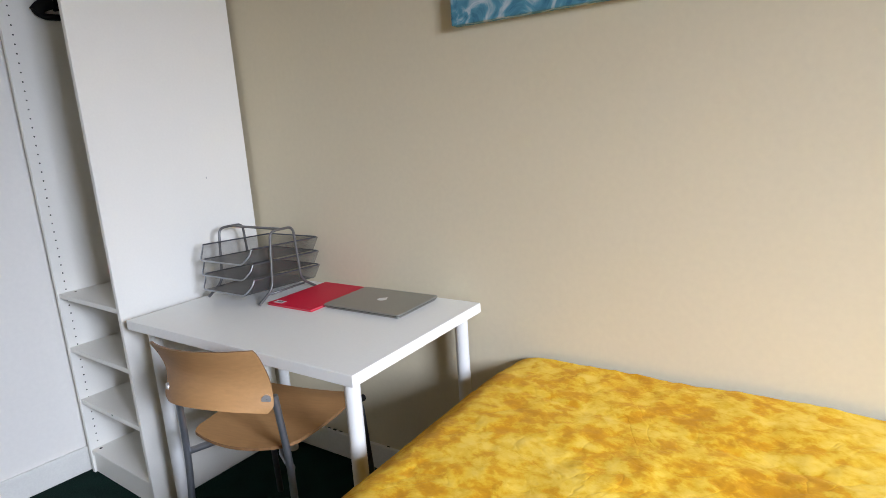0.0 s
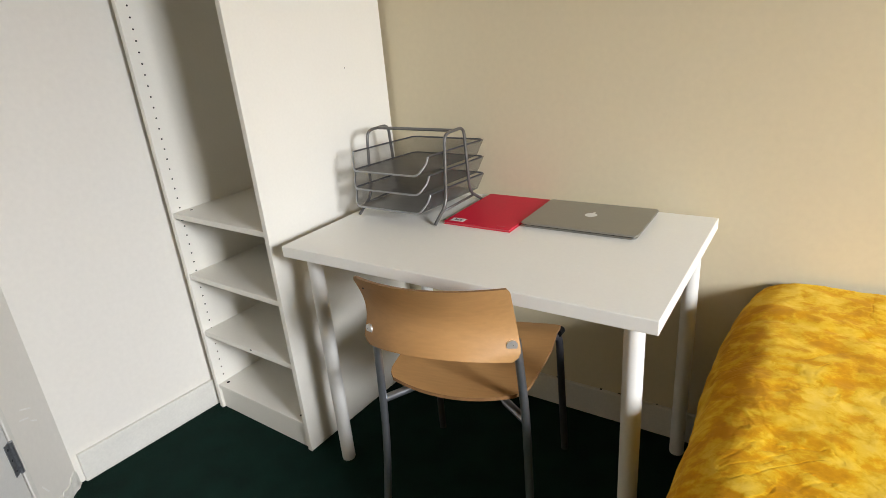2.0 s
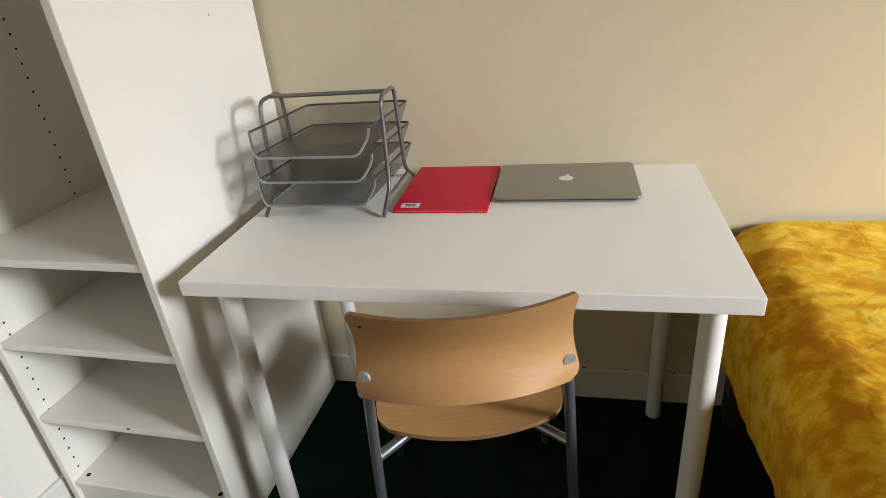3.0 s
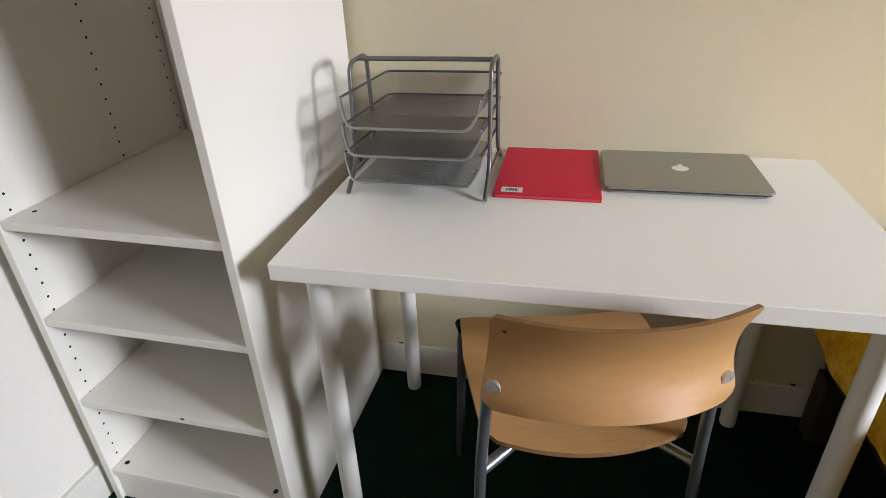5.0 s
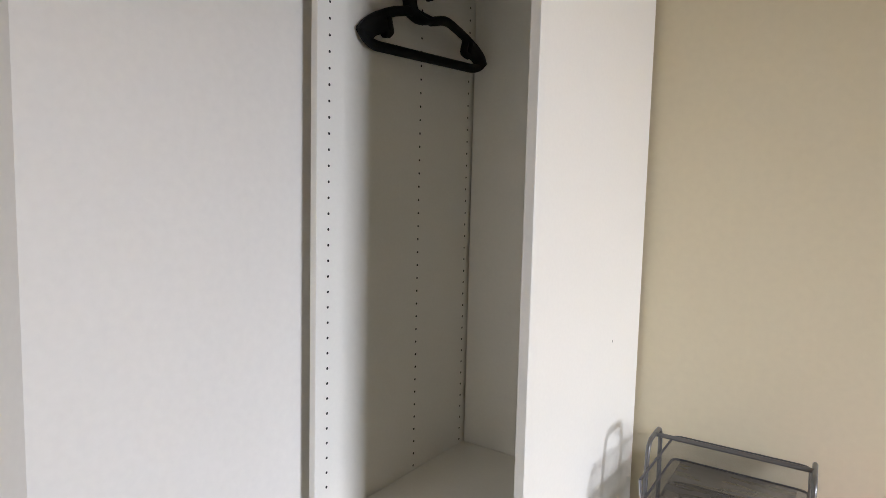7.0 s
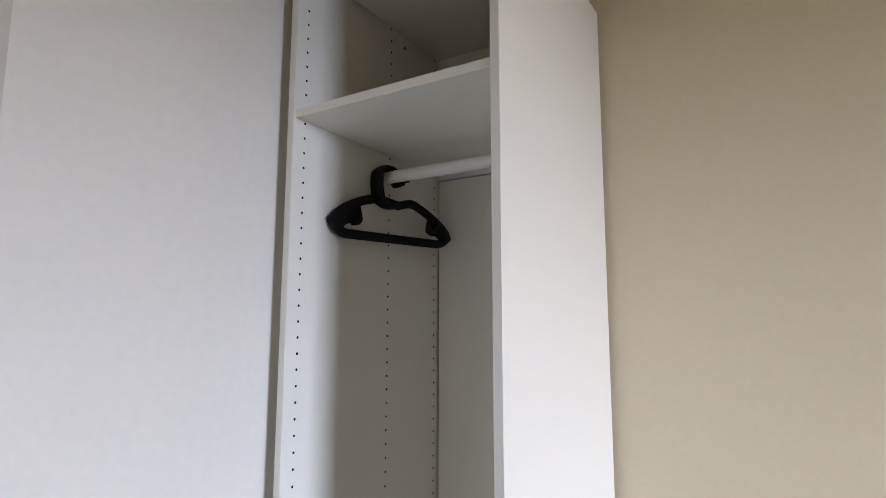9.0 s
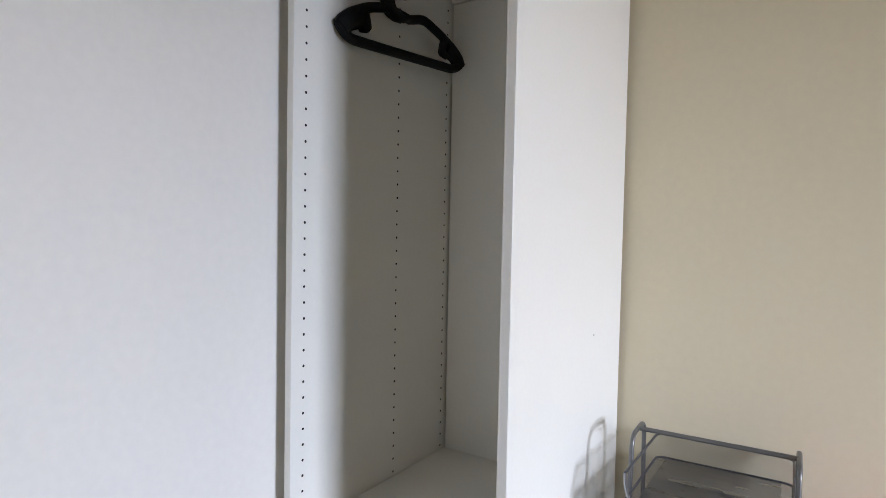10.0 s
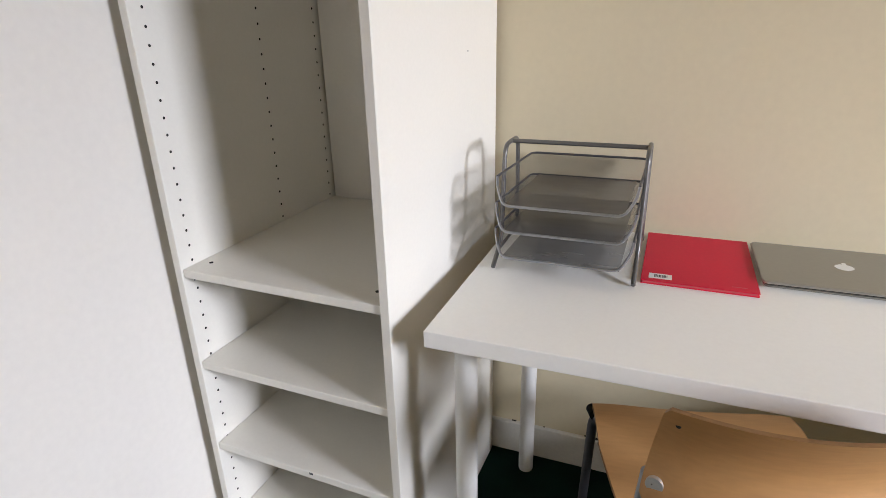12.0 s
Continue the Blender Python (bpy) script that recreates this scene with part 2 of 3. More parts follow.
# ---- wardrobe ----
WX0, WX1, WD, WH, PT = 0.022, 0.514, 0.58, 2.36, 0.018
WARDROBE = pose(WX1, -0.016, 0, 0, 0, -1.7) @ pose(WX0 - WX1, 0, 0)
wardrobe = thing("wardrobe", WARDROBE, "tall open white melamine wardrobe with empty shelves", "wardrobe")
W = WX1 - WX0
for name, x0 in (("side_panel", 0), ("side_panel", W - PT)):
    panel = part(name, box(x0, x0 + PT, -WD, -0.003, 0, WH, 0.0012, 1), M_MELAMINE, wardrobe)
    inner = x0 + PT if x0 == 0 else x0
    bm = bmesh.new()
    for y in (-0.548, -0.250, -0.040):
        for k in range(70):
            c = Vector((inner + (0.0004 if x0 == 0 else -0.0004), y, 0.128 + 0.032 * k))
            vs = [bm.verts.new(c + Vector((0, 0.0030 * math.cos(a * math.tau / 8), 0.0030 * math.sin(a * math.tau / 8)))) for a in range(8)]
            bm.faces.new(vs)
    tagged(part("peg_holes", bm, M_HOLE, panel), kind="stuff")
for z in (0.739, 0.522, 0.304):
    shelf = part("shelf", box(PT + 0.001, W - PT - 0.001, -WD + 0.004, -0.022, z, z + 0.018, 0.0012, 1), M_MELAMINE, wardrobe)
    for x, way in ((PT, 1), (W - PT, -1)):
        for y in (-0.548, -0.250):
            bm = tube([(x, y, z - 0.006), (x + way * 0.011, y, z - 0.006)], 0.0042, 8)
            box(min(x, x + way * 0.003), max(x, x + way * 0.003), y - 0.006, y + 0.006, z - 0.016, z - 0.0015, 0.0008, 1, bm=bm)
            part("shelf_peg", bm, M_STEEL_DARK_AND_SHADED, shelf, "small grey metal shelf peg")
    if z > 0.7:
        for x in (0.047, 0.441):
            part("cam_lock", tube([(x, -0.527, z + 0.0175), (x, -0.527, z + 0.0187)], 0.0045, 10), M_HOLE, shelf)
part("top_shelf", box(PT + 0.001, W - PT - 0.001, -WD + 0.004, -0.022, 1.989, 2.007, 0.0012, 1), M_MELAMINE, wardrobe)
base = part("bottom_panel", box(PT + 0.001, W - PT - 0.001, -WD + 0.004, -0.022, 0.082, 0.100, 0.0012, 1), M_MELAMINE, wardrobe)
for x in (0.040, 0.433):
    part("cam_lock", tube([(x, -0.549, 0.0995), (x, -0.549, 0.1008)], 0.006, 10), M_HOLE, base)
part("plinth", box(PT + 0.001, W - PT - 0.001, -WD + 0.010, -WD + 0.026, 0, 0.081, 0.001, 1), M_MELAMINE, wardrobe)
part("back_panel", box(PT + 0.005, W - PT - 0.001, -0.020, -0.014, 0.05, 1.972), M_MELAMINE, wardrobe)
part("back_rail", box(PT + 0.001, W - PT - 0.001, -0.024, -0.010, 1.975, 2.34, 0.001, 1), M_MELAMINE, wardrobe)
part("top_panel", box(PT + 0.001, W - PT - 0.001, -WD + 0.004, -0.026, WH - 0.02, WH - 0.002, 0.001, 1), M_MELAMINE, wardrobe)
part("clothes_rail", tube([(PT, -0.30, 1.918), (W - PT, -0.30, 1.918)], 0.0150, 14), M_LEG, wardrobe, "white clothes rail", True)

for name, bm in (("nick", box(W - 0.0005, W + 0.0005, -0.1918, -0.1892, 1.1525, 1.157)), ("nick", box(0.269, 0.278, -WD + 0.0034, -WD + 0.0042, 0.3155, 0.3205)),
                 ("nick", box(PT - 0.0002, PT + 0.0006, -0.194, -0.187, 2.306, 2.314))):
    part(name, bm, M_STEEL_DARK_AND_SHADED, wardrobe, "small dark nick")

# coat hanger on the rail
hanger = thing("coat_hanger", WARDROBE @ pose(0.048, -0.287, 1.920, 0, 0, -5), "black moulded plastic coat hanger on the rail", "hanger")
hook = [(0, 0.034, -0.012)] + [(0, -0.012 + 0.034 * math.cos(a), -0.004 + 0.026 * math.sin(a)) for a in [radians(5 + 17 * k) for k in range(11)]]
hook += [(0, -0.047, -0.030), (0, -0.038, -0.062), (0, -0.004, -0.072), (0, 0.022, -0.066)]
part("hook", tube(rounded(hook, 0.012, 3), 0.021, 12, flat=0.36, across=(1, 0, 0)), M_BLACK, hanger, smooth=True)
part("hook_tip", tube(rounded([(0.004, 0.034, -0.006), (0.004, 0.052, 0.002), (0.004, 0.066, 0.006)], 0.01, 4), 0.0035, 8), M_BLACK, hanger, smooth=True)
arms = rounded([(0, -0.043, -0.058), (0, -0.100, -0.074), (0, -0.158, -0.103), (0, -0.190, -0.134), (0, -0.158, -0.157), (0, 0.005, -0.150), (0, 0.205, -0.141), (0, 0.242, -0.118), (0, 0.208, -0.092), (0, 0.150, -0.068), (0, 0.083, -0.048), (0, 0.030, -0.064)], 0.022, 5)
part("frame", tube(arms, 0.0100, 10, closed=True, flat=1.12, across=(1, 0, 0)), M_BLACK, hanger, smooth=True)
for y, z, s in ((-0.163, -0.128, -1), (0.213, -0.116, 1)):
    part("strap_hook", tube(rounded([(0, y - s * 0.050, z + 0.040), (0, y - s * 0.060, z + 0.006), (0, y - s * 0.040, z + 0.002)], 0.008), 0.0095, 8), M_BLACK, hanger, smooth=True)
    part("shoulder", tube(rounded([(0, y - s * 0.040, z + 0.024), (0, y, z + 0.008), (0, y + s * 0.018, z - 0.014)], 0.012), 0.0130, 10, flat=1.7, across=(1, 0, 0)), M_BLACK, hanger, smooth=True)

# ---- desk ----
DX0, DX1, DY0, DY1, DZ = 0.567, 1.550, -0.613, -0.017, 0.736
desk = thing("desk", pose(0, 0, 0), "white rectangular desk with round tubular legs", "desk")
part("desktop", box(DX0, DX1, DY0, DY1, DZ - 0.031, DZ, 0.0018, 2), M_DESK, desk)
for x, y in ((0.622, -0.556), (1.494, -0.560), (0.630, -0.068), (1.504, -0.065)):
    leg = part("leg", tube([(x, y, 0.004), (x, y, DZ - 0.04)], 0.0205, 24), M_LEG, desk, smooth=True)
    part("mounting_plate", tube([(x, y, DZ - 0.041), (x, y, DZ - 0.0345)], 0.029, 16), M_LEG, leg)
    part("foot", tube([(x, y, 0), (x, y, 0.012)], 0.0195, 16), M_LEG, leg)

# ---- chair ----
M_PLY = material("beech_plywood", (0.49, 0.262, 0.102), 0.54, vary=0.10, scale=5, fine=60, spec=0.4)
grain = M_PLY.node_tree.nodes.new("ShaderNodeMapping")
grain.inputs["Scale"].default_value = (0.35, 2.2, 2.2)
for link in list(M_PLY.node_tree.links):
    if link.from_node.type == "TEX_COORD":
        M_PLY.node_tree.links.new(grain.outputs[0], link.to_socket)
coords = [n for n in M_PLY.node_tree.nodes if n.type == "TEX_COORD"][0]
M_PLY.node_tree.links.new(coords.outputs["Object"], grain.inputs[0])
M_PLY_EDGE = material("plywood_edge", (0.27, 0.135, 0.052), 0.6, vary=0.2, scale=30)
chair = thing("desk_chair", pose(1.098, -0.641, 0, 0, 0, 13), "beech plywood chair with grey tubular steel legs", "chair")


def back_place(u, v):
    # u across, v up; hollow towards the sitter, leaning back above, flaring out below, lower corners rounded
    x = (u - 0.5) * 2
    half = 0.186 - 0.014 * v - 0.008 * math.sin(v * math.pi) - 0.020 * max(0.0, 0.14 - v) ** 2 / 0.0196 - 0.006 * max(0.0, v - 0.93) ** 2 / 0.0049
    z = 0.587 + 0.190 * v + 0.004 * abs(x) ** 3 * (1 - v) - 0.004 * v * x * x + 0.032 * (1 - x * x) * (1 - v) ** 2
    y = -0.018 - 0.050 * v * v - 0.048 * (1 - x * x) - 0.042 * max(0.0, 0.60 - v) ** 2 / 0.36 * (1 - 0.42 * x * x) + 0.010 * math.sin(v * math.pi) * (1 - 0.5 * x * x)
    return (x * half, y, z)


def back_out(u, v):
    x = (u - 0.5) * 2
    return Vector((-0.6 * x, 1, 0)).normalized()


part("backrest", sheet(30, 18, back_place, 0.0075, back_out), M_PLY, chair, "curved beech plywood backrest", True, M_PLY_EDGE)


def seat_place(u, v):
    x = (u - 0.5) * 2
    half = 0.172 + 0.024 * min(1.0, v * 1.6) - 0.020 * (max(0.0, 0.14 - v) / 0.14) ** 2
    y = -0.012 + 0.398 * v + 0.026 * x * x * (1 - v) - 0.010 * x ** 6 * v
    z = 0.450 + 0.010 * x * x - 0.010 * math.sin(v * math.pi) - 0.016 * max(0.0, v - 0.85) / 0.15
    return (x * half, y, z)


part("seat", sheet(20, 16, seat_place, 0.0095, lambda u, v: (0, 0, 1)), M_PLY, chair, "beech plywood seat", True, M_PLY_EDGE)
for s in (-1, 1):
    rear = [(s * 0.196, -0.045, 0.0), (s * 0.184, -0.006, 0.26), (s * 0.180, 0.002, 0.42), (s * 0.168, -0.012, 0.626)]
    part("rear_leg", tube(rounded(rear, 0.09, 6), 0.0098, 12), M_STEEL, chair, smooth=True)
    front = [(s * 0.178, 0.008, 0.402), (s * 0.104, 0.060, 0.420), (s * 0.150, 0.30, 0.424), (s * 0.192, 0.372, 0.423), (s * 0.202, 0.402, 0.0)]
    bent = rounded(front, 0.030, 6)
    part("seat_rail", tube(bent[:-8], 0.0102, 12), M_STEEL, chair, smooth=True)
    # same tube as the seat rail, coloured darker for the shade under the desk
    part("front_leg", tube(bent[-8:], 0.0105, 12), M_STEEL_DARK_AND_SHADED, chair, smooth=True)
    part("corner_cap", tube([(s * 0.190, 0.360, 0.430), (s * 0.195, 0.389, 0.427)], 0.0118, 12), M_BLACK, chair, "black plastic cap")
    at, axis = Vector(back_place(0.5 + s * 0.457, 0.19)), back_out(0.5 + s * 0.457, 0.19)
    bolt = part("bolt", tube([at + axis * 0.008, at - axis * 0.0050, at - axis * 0.0060], 0.0122, 18), M_CHROME, chair, "round chrome bolt head", True)
    for k in (-1, 1):
        part("socket", tube([at - axis * 0.0058 + Vector((0.003 * k, 0, 0.002)), at - axis * 0.0063 + Vector((0.003 * k, 0, 0.002))], 0.0011, 6), M_HOLE, bolt)
at, axis = Vector(back_place(0.055, 0.84)), back_out(0.055, 0.84)
part("nick", tube([at - axis * 0.0034, at - axis * 0.0042], 0.0034, 8), M_HOLE, chair, "small dark knock in the veneer")
part("cross_bar", tube([(-0.114, 0.09, 0.422), (0.114, 0.09, 0.422)], 0.009, 10), M_STEEL, chair, smooth=True)

# ---- things on the desk ----
folder = thing("folder", pose(0.890, -0.305, DZ), "red card folder lying flat on the desk", "folder")
part("cover", box(0, 0.206, 0, 0.275, 0.0065, 0.008, 0.0005, 1), M_RED, folder)
part("cover", box(0, 0.206, 0, 0.275, 0, 0.0015, 0.0005, 1), M_RED, folder)
part("pages", box(0.004, 0.202, 0.003, 0.272, 0.0015, 0.0065), M_RED_EDGE, folder)
part("press_mark", box(0.160, 0.186, 0.016, 0.0185, 0.0081, 0.0083), M_RED_EDGE, folder)
label = part("label", box(0.014, 0.056, 0.012, 0.036, 0.0081, 0.0084), M_LABEL, folder, "small white barcode label")
for k in range(9):
    part("bar", box(0.024 + 0.0028 * k, 0.0252 + 0.0028 * k + 0.0008 * (k % 3 == 0), 0.018, 0.030, 0.0085, 0.0087), M_INK, label)

laptop = thing("laptop", pose(1.102, -0.258, DZ, 0, 0, 0.6), "closed grey aluminium laptop lying on the desk", "laptop")


def rounded_slab(w, d, z0, z1, r, bevel):
    bm = bmesh.new()
    out = []
    for cx, cy, a0 in ((w - r, d - r, 0), (r, d - r, 90), (r, r, 180), (w - r, r, 270)):
        out += [(cx + r * math.cos(radians(a0 + 15 * k)), cy + r * math.sin(radians(a0 + 15 * k))) for k in range(7)]
    lo = bm.faces.new([bm.verts.new((x, y, z0)) for x, y in out])
    up = bmesh.ops.extrude_face_region(bm, geom=[lo])["geom"]
    bmesh.ops.translate(bm, verts=[v for v in up if isinstance(v, bmesh.types.BMVert)], vec=(0, 0, z1 - z0))
    rim = [e for e in bm.edges if abs(e.verts[0].co.z - e.verts[1].co.z) < 1e-6]
    bmesh.ops.bevel(bm, geom=rim, offset=bevel, segments=2, affect="EDGES")
    return bm


part("base", rounded_slab(0.300, 0.208, 0.001, 0.0085, 0.012, 0.003), M_ALU, laptop).matrix_basis = pose(0.004, 0.004, 0)
lid = part("lid", rounded_slab(0.308, 0.216, 0.0095, 0.0145, 0.012, 0.0016), M_ALU, laptop)
part("seam", rounded_slab(0.304, 0.212, 0.0080, 0.0100, 0.010, 0.0004), M_BLACK, laptop).matrix_basis = pose(0.002, 0.002, 0)
bm = bmesh.new()
bm.faces.new([bm.verts.new((0.155 + 0.0155 * math.cos(a) * (1 + 0.08 * math.cos(2 * a)), 0.114 + 0.016 * math.sin(a), 0.0148)) for a in [k * math.tau / 28 for k in range(28)]])
bm.faces.new([bm.verts.new((0.158 + 0.004 * math.cos(a), 0.1335 + 0.005 * math.sin(a), 0.0148)) for a in [k * math.tau / 14 for k in range(14)]])
part("emblem", bm, M_LOGO, lid, "pale emblem")

# letter tray
def wire_mesh(name, low, high):
    """Fine woven wire, let through by a share between the two values."""
    m = bpy.data.materials.new(name)
    m.use_nodes = True
    nt = m.node_tree
    b = nt.nodes["Principled BSDF"]
    b.inputs["Base Color"].default_value, b.inputs["Roughness"].default_value, b.inputs["Metallic"].default_value = (0.105, 0.10, 0.10, 1), 0.45, 0.4
    tc, wires, spread = nt.nodes.new("ShaderNodeTexCoord"), nt.nodes.new("ShaderNodeTexNoise"), nt.nodes.new("ShaderNodeMapRange")
    stretch = nt.nodes.new("ShaderNodeMapping")
    stretch.inputs["Scale"].default_value = (5, 18, 18)
    wires.inputs["Scale"].default_value, wires.inputs["Detail"].default_value = 2.5, 1
    spread.inputs["From Min"].default_value, spread.inputs["From Max"].default_value = 0.3, 0.7
    spread.inputs["To Min"].default_value, spread.inputs["To Max"].default_value = low, high
    nt.links.new(tc.outputs["Object"], stretch.inputs[0])
    nt.links.new(stretch.outputs[0], wires.inputs["Vector"])
    nt.links.new(wires.outputs["Fac"], spread.inputs["Value"])
    nt.links.new(spread.outputs[0], b.inputs["Alpha"])
    return m


M_MESH, M_MESH_OPEN = wire_mesh("grey_wire_mesh", 0.63, 0.68), wire_mesh("grey_open_wire_mesh", 0.30, 0.36)
tray = thing("letter_tray", pose(0.7405, -0.200, DZ), "three-tier grey wire mesh letter tray", "letter tray")
TX = 0.138
for s in (-1, 1):
    u = [(s * TX, -0.130, 0.004), (s * TX, -0.068, 0.044), (s * TX, -0.050, 0.240), (s * TX, 0.052, 0.240), (s * TX, 0.064, 0.044), (s * TX, 0.128, 0.004)]
    part("side_frame", tube(rounded(u, 0.026, 6), 0.0046, 10), M_WIRE, tray, smooth=True)
    part("foot_rod", tube([(s * TX, -0.091, 0.029), (s * TX, 0.079, 0.029)], 0.0035, 8), M_WIRE, tray, smooth=True)
part("top_bar", tube([(-TX, 0, 0.240), (TX, 0, 0.240)], 0.0046, 10), M_WIRE, tray, smooth=True)
for z in (0.034, 0.086, 0.138):
    a, f, k, d = TX - 0.006, -0.137, 0.163, 0.050
    c, g = 0.020, 0.028
    # floor runs further forward than the rim; the side walls rake back to it
    tier = part("tray", sheet(12, 8, lambda u, v: ((a - c) * (2 * u - 1), f - g + (k - 0.01 - f + g) * v, z), 0.0), M_MESH, tray, "grey wire mesh tray")
    tier.matrix_basis = pose(0, 0, 0, -3.0, 0, 0)
    bm = bmesh.new()
    for s in (-1, 1):
        merge(bm, sheet(6, 8, lambda u, v: (s * (a - c + c * u), f - g * (1 - u) + (k - 0.01 * (1 - u) - f + g * (1 - u)) * v, z + d * u), 0.0))
    merge(bm, sheet(8, 6, lambda u, v: ((2 * u - 1) * (a - c + c * v), k - 0.01 + 0.01 * v, z + d * v), 0.0))
    part("mesh_wall", bm, M_MESH_OPEN, tier)
    rim = [(-a, f, z + d), (-a, k, z + d), (a, k, z + d), (a, f, z + d)]
    part("rim", tube(rounded(rim, 0.02, 5), 0.0026, 8), M_STEEL_DARK_AND_SHADED, tier, smooth=True)
    front = [(-a, f, z + d), (-a + 0.003, f - 0.006, z + 0.030), (-a + c, f - g, z), (a - c, f - g, z), (a - 0.003, f - 0.006, z + 0.030), (a, f, z + d)]
    part("front_wire", tube(rounded(front, 0.015, 4), 0.0028, 8), M_STEEL, tier, smooth=True)

# ---- bed ----
M_PLUSH = bpy.data.materials.new("mustard_plush")
M_PLUSH.use_nodes = True
nt = M_PLUSH.node_tree
b = nt.nodes["Principled BSDF"]
b.inputs["Roughness"].default_value = 0.85
b.inputs["Specular IOR Level"].default_value = 0.15
L = nt.links.new
tc = nt.nodes.new("ShaderNodeTexCoord")


def plush_noise(scale, detail, rough, distort):
    n = nt.nodes.new("ShaderNodeTexNoise")
    for key, value in (("Scale", scale), ("Detail", detail), ("Roughness", rough), ("Distortion", distort)):
        n.inputs[key].default_value = value
    L(tc.outputs["Object"], n.inputs["Vector"])
    return n


def plush_math(op, a, b):
    n = nt.nodes.new("ShaderNodeMath")
    n.operation = op
    for i, v in enumerate((a, b)):
        if isinstance(v, (int, float)):
            n.inputs[i].default_value = v
        else:
            L(v.outputs[0], n.inputs[i])
    return n


# the nap lies in feathered strokes, slantwise over the bed
lie = nt.nodes.new("ShaderNodeMapping")
lie.inputs["Rotation"].default_value = (0, 0, radians(38))
lie.inputs["Scale"].default_value = (1.0, 1.2, 1.0)
L(tc.outputs["Object"], lie.inputs[0])
def plush_step(a, low, high):
    n = nt.nodes.new("ShaderNodeMapRange")
    n.interpolation_type = "SMOOTHSTEP"
    n.inputs["From Min"].default_value, n.inputs["From Max"].default_value = low, high
    L(a.outputs[0], n.inputs["Value"])
    return n


broad, strokes, feather, pile = plush_noise(3.2, 4, 0.6, 0.4), plush_noise(9.5, 4, 0.60, 0.25), plush_noise(25, 4, 0.60, 0.3), plush_noise(130, 3, 0.6, 0)
for n in (strokes, feather):
    L(lie.outputs[0], n.inputs["Vector"])
brushed, crushed = plush_step(feather, 0.42, 0.60), plush_step(strokes, 0.45, 0.58)
nap = plush_math("ADD", plush_math("MULTIPLY", strokes, 0.5), plush_math("MULTIPLY", feather, 0.5))
lay = plush_math("ADD", plush_math("MULTIPLY", brushed, 0.040), plush_math("MULTIPLY", crushed, 0.034))
mixed = plush_math("ADD", plush_math("ADD", plush_math("MULTIPLY", broad, 0.22), plush_math("MULTIPLY", nap, 0.43)), plush_math("ADD", plush_math("MULTIPLY", pile, 0.07), lay))
ramp = nt.nodes.new("ShaderNodeValToRGB")
ramp.color_ramp.elements[0].position, ramp.color_ramp.elements[0].color = 0.30, (0.58, 0.24, 0.003, 1)
ramp.color_ramp.elements[1].position, ramp.color_ramp.elements[1].color = 0.52, (0.88, 0.60, 0.105, 1)
for at, col in ((0.352, (0.68, 0.315, 0.006, 1)), (0.397, (0.76, 0.44, 0.020, 1)), (0.447, (0.83, 0.53, 0.055, 1))):
    ramp.color_ramp.elements.new(at).color = col
bp = nt.nodes.new("ShaderNodeBump")
bp.inputs["Strength"].default_value, bp.inputs["Distance"].default_value = 0.45, 0.012
L(mixed.outputs[0], ramp.inputs[0])
L(ramp.outputs[0], b.inputs["Base Color"])
fold = plush_math("ABSOLUTE", plush_math("SUBTRACT", plush_noise(5.5, 3, 0.6, 1.2), 0.5), 0.0)
L(plush_math("ADD", mixed, plush_math("MULTIPLY", plush_step(fold, 0.0, 0.035), 0.10)).outputs[0], bp.inputs["Height"])
L(bp.outputs[0], b.inputs["Normal"])
b.inputs["Sheen Weight"].default_value, b.inputs["Sheen Roughness"].default_value = 0.36, 0.45
b.inputs["Sheen Tint"].default_value = (1.0, 0.68, 0.16, 1)

BX0, BX1, BY0, BY1, BZ = 1.635, 3.645, -0.945, -0.025, 0.585
bed = thing("bed", pose(0, 0, 0), "single bed with dark wooden frame along the wall", "bed")
part("frame", box(BX0 + 0.065, BX1 - 0.01, BY0 + 0.03, BY1 - 0.005, 0.20, 0.42, 0.006), M_DARKWOOD, bed)
part("end_rail", box(BX0 - 0.012, BX0 + 0.066, -0.12, -0.035, 0.40, 0.475, 0.006), M_DARKWOOD, bed)
for x in (BX0 + 0.06, BX1 - 0.06):
    for y in (BY0 + 0.07, BY1 - 0.05):
        part("leg", box(x - 0.01, x + 0.04, y - 0.03, y + 0.03, 0, 0.20, 0.004), M_DARKWOOD, bed)
part("mattress", box(BX0 + 0.03, BX1 - 0.02, BY0 + 0.04, BY1 - 0.01, 0.42, 0.545, 0.04, 4), M_MATTRESS, bed)


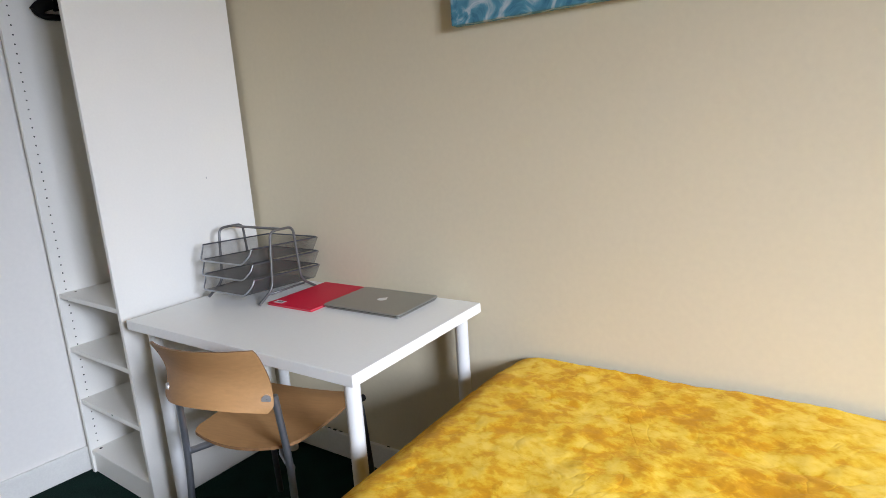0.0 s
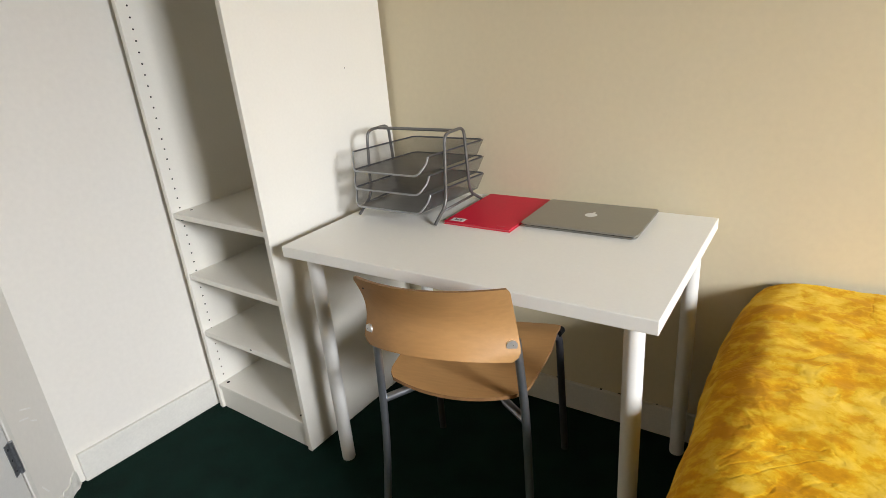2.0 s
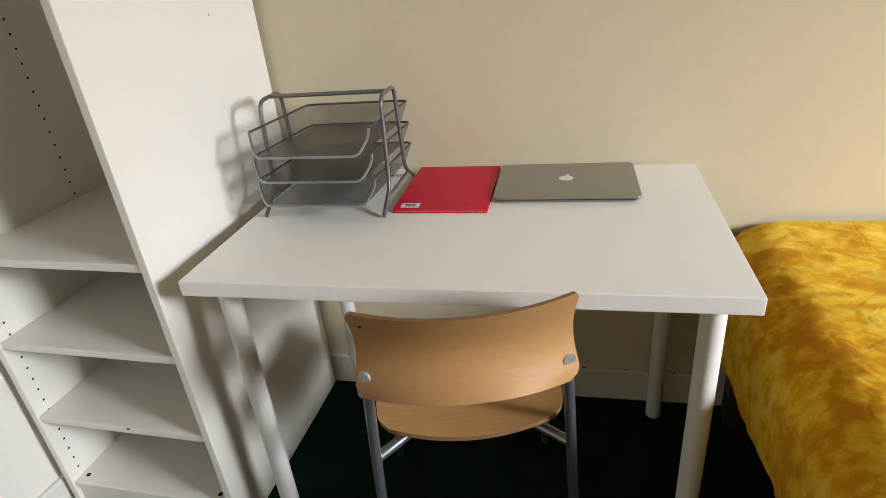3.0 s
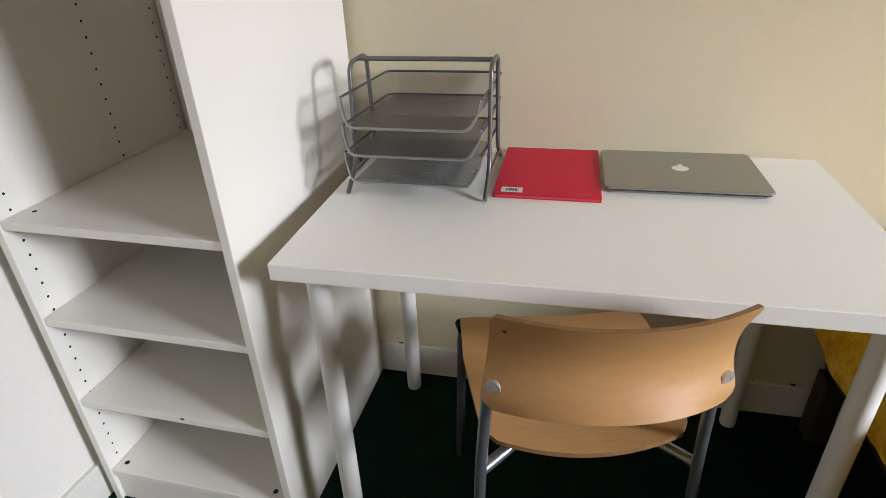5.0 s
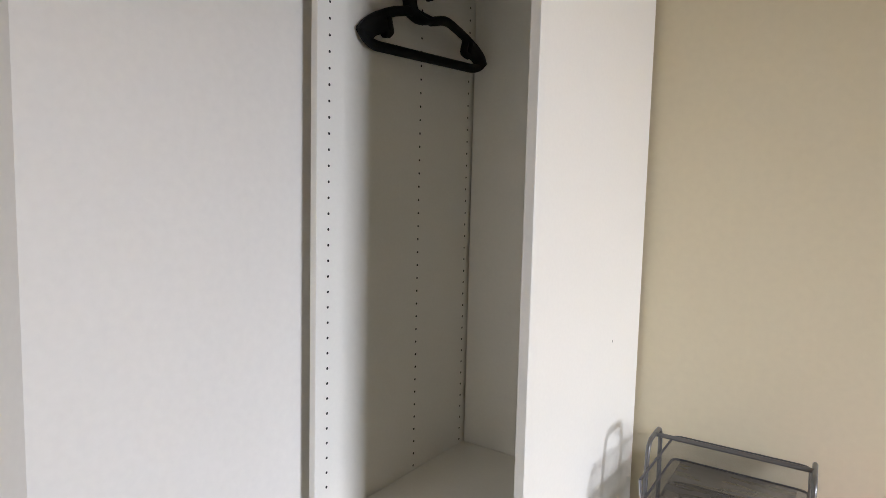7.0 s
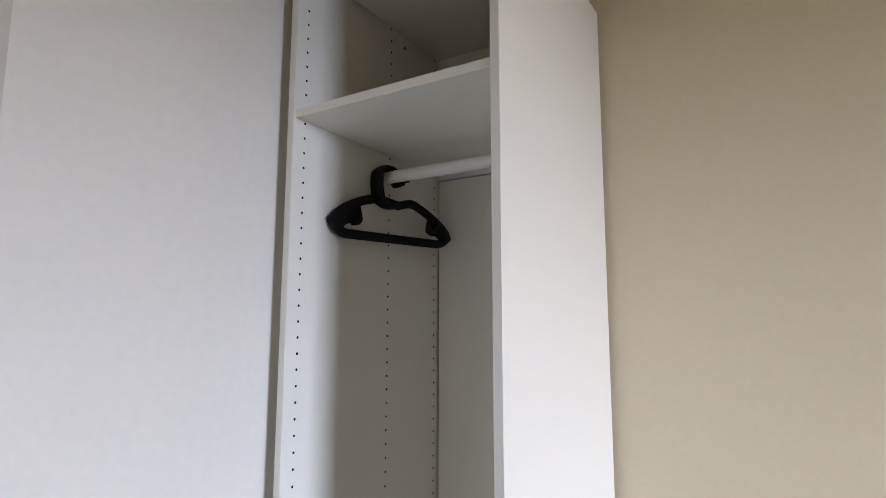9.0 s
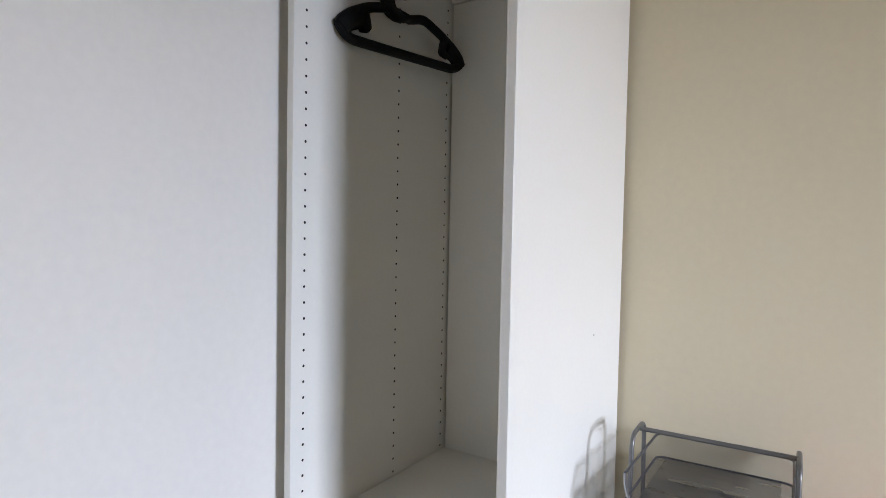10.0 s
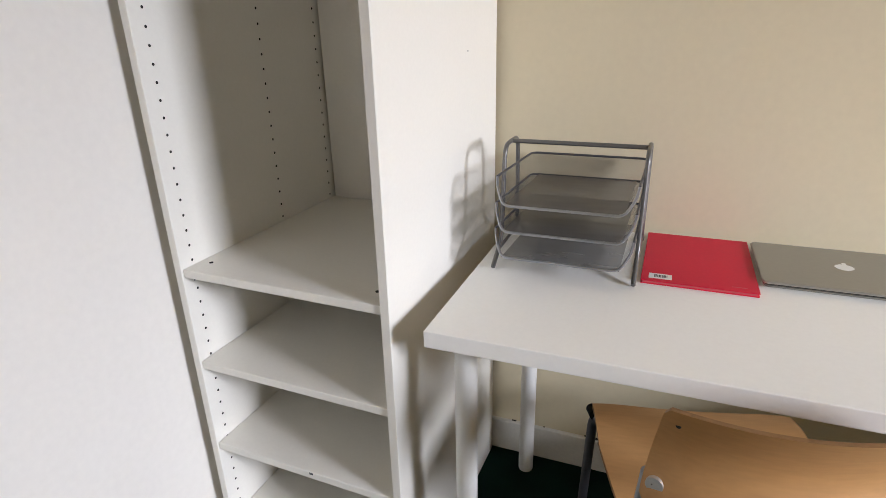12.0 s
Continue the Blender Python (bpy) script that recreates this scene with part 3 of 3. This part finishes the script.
def blanket_place(u, v):
    R = 0.075
    s = u * 2.16
    # along the bed: hanging end, wide rounded shoulder, top
    hang, Q = 0.140, 0.090
    if s < hang:
        x, dx = 0.0, Q + hang - s
    elif s < hang + Q * 1.57:
        a = (s - hang) / Q
        x, dx = Q * (1 - math.cos(a)), Q * (1 - math.sin(a))
    else:
        x, dx = Q + (s - hang - Q * 1.57), 0.0
    w = v * 1.33
    if w < 0.34:
        y, dy = 0.0, R + 0.34 - w
    elif w < 0.34 + R * 1.57:
        a = (w - 0.34) / R
        y, dy = R * (1 - math.cos(a)), R * (1 - math.sin(a))
    else:
        y, dy = R + (w - 0.34 - R * 1.57), 0.0
    y = min(y, BY1 - BY0)
    d = (dx ** 5 + dy ** 5) ** 0.2
    bulge = 0.03 * math.sin(min(dx, 0.4) / 0.4 * math.pi)
    p = Vector((BX0 + x - bulge, BY0 + y - 0.02 * math.sin(min(dy, 0.4) / 0.4 * math.pi), BZ - d))
    n = noise.noise(p * 3.0) * 0.010 + noise.noise(p * 9.0) * 0.005 + noise.noise(p * 26.0) * 0.0030 + noise.noise(p * 55.0) * 0.0016
    if dx > 0.03:
        p.x += n + (0.005 * math.sin(p.y * 9 + 1.3) + 0.002 * math.sin(p.y * 31)) * min(1, dx / 0.2)
    if dy > 0.03:
        p.y += n + 0.012 * math.sin(p.x * 15) * min(1, dy / 0.3)
    if d < 0.05:
        p.z += n + 0.006
        p.z -= 0.005 * math.exp(-(((p.y + 0.23 + 0.122 * (p.x - 1.7)) / 0.011) ** 2))
    p.x += 0.024 * max(0.0, 1 - (BY1 - p.y) / 0.22) ** 2 * max(0.0, 1 - x / 0.35)
    p.y = min(p.y, -0.018)
    return p


blanket = part("blanket", sheet(220, 150, blanket_place), M_PLUSH, smooth=True)
tagged(blanket, "mustard yellow plush blanket spread over the bed", "blanket")

# ---- picture ----
M_CANVAS = bpy.data.materials.new("painted_canvas")
M_CANVAS.use_nodes = True
nt = M_CANVAS.node_tree
b = nt.nodes["Principled BSDF"]
b.inputs["Roughness"].default_value = 0.7
tc = nt.nodes.new("ShaderNodeTexCoord")
n1 = nt.nodes.new("ShaderNodeTexNoise")
n1.inputs["Scale"].default_value, n1.inputs["Detail"].default_value, n1.inputs["Distortion"].default_value = 14, 6, 2.0
ramp = nt.nodes.new("ShaderNodeValToRGB")
ramp.color_ramp.elements[0].position, ramp.color_ramp.elements[0].color = 0.32, (0.03, 0.14, 0.22, 1)
ramp.color_ramp.elements[1].position, ramp.color_ramp.elements[1].color = 0.64, (0.52, 0.60, 0.62, 1)
e = ramp.color_ramp.elements.new(0.48)
e.color = (0.09, 0.30, 0.40, 1)
nt.links.new(tc.outputs["Object"], n1.inputs["Vector"])
nt.links.new(n1.outputs["Fac"], ramp.inputs[0])
nt.links.new(ramp.outputs[0], b.inputs["Base Color"])
picture = thing("canvas_picture", pose(1.514, -0.002, 1.561), "abstract blue and white canvas picture on the wall", "picture")
part("canvas", box(0, 0.90, -0.034, 0, 0, 0.60, 0.003), M_CANVAS, picture)
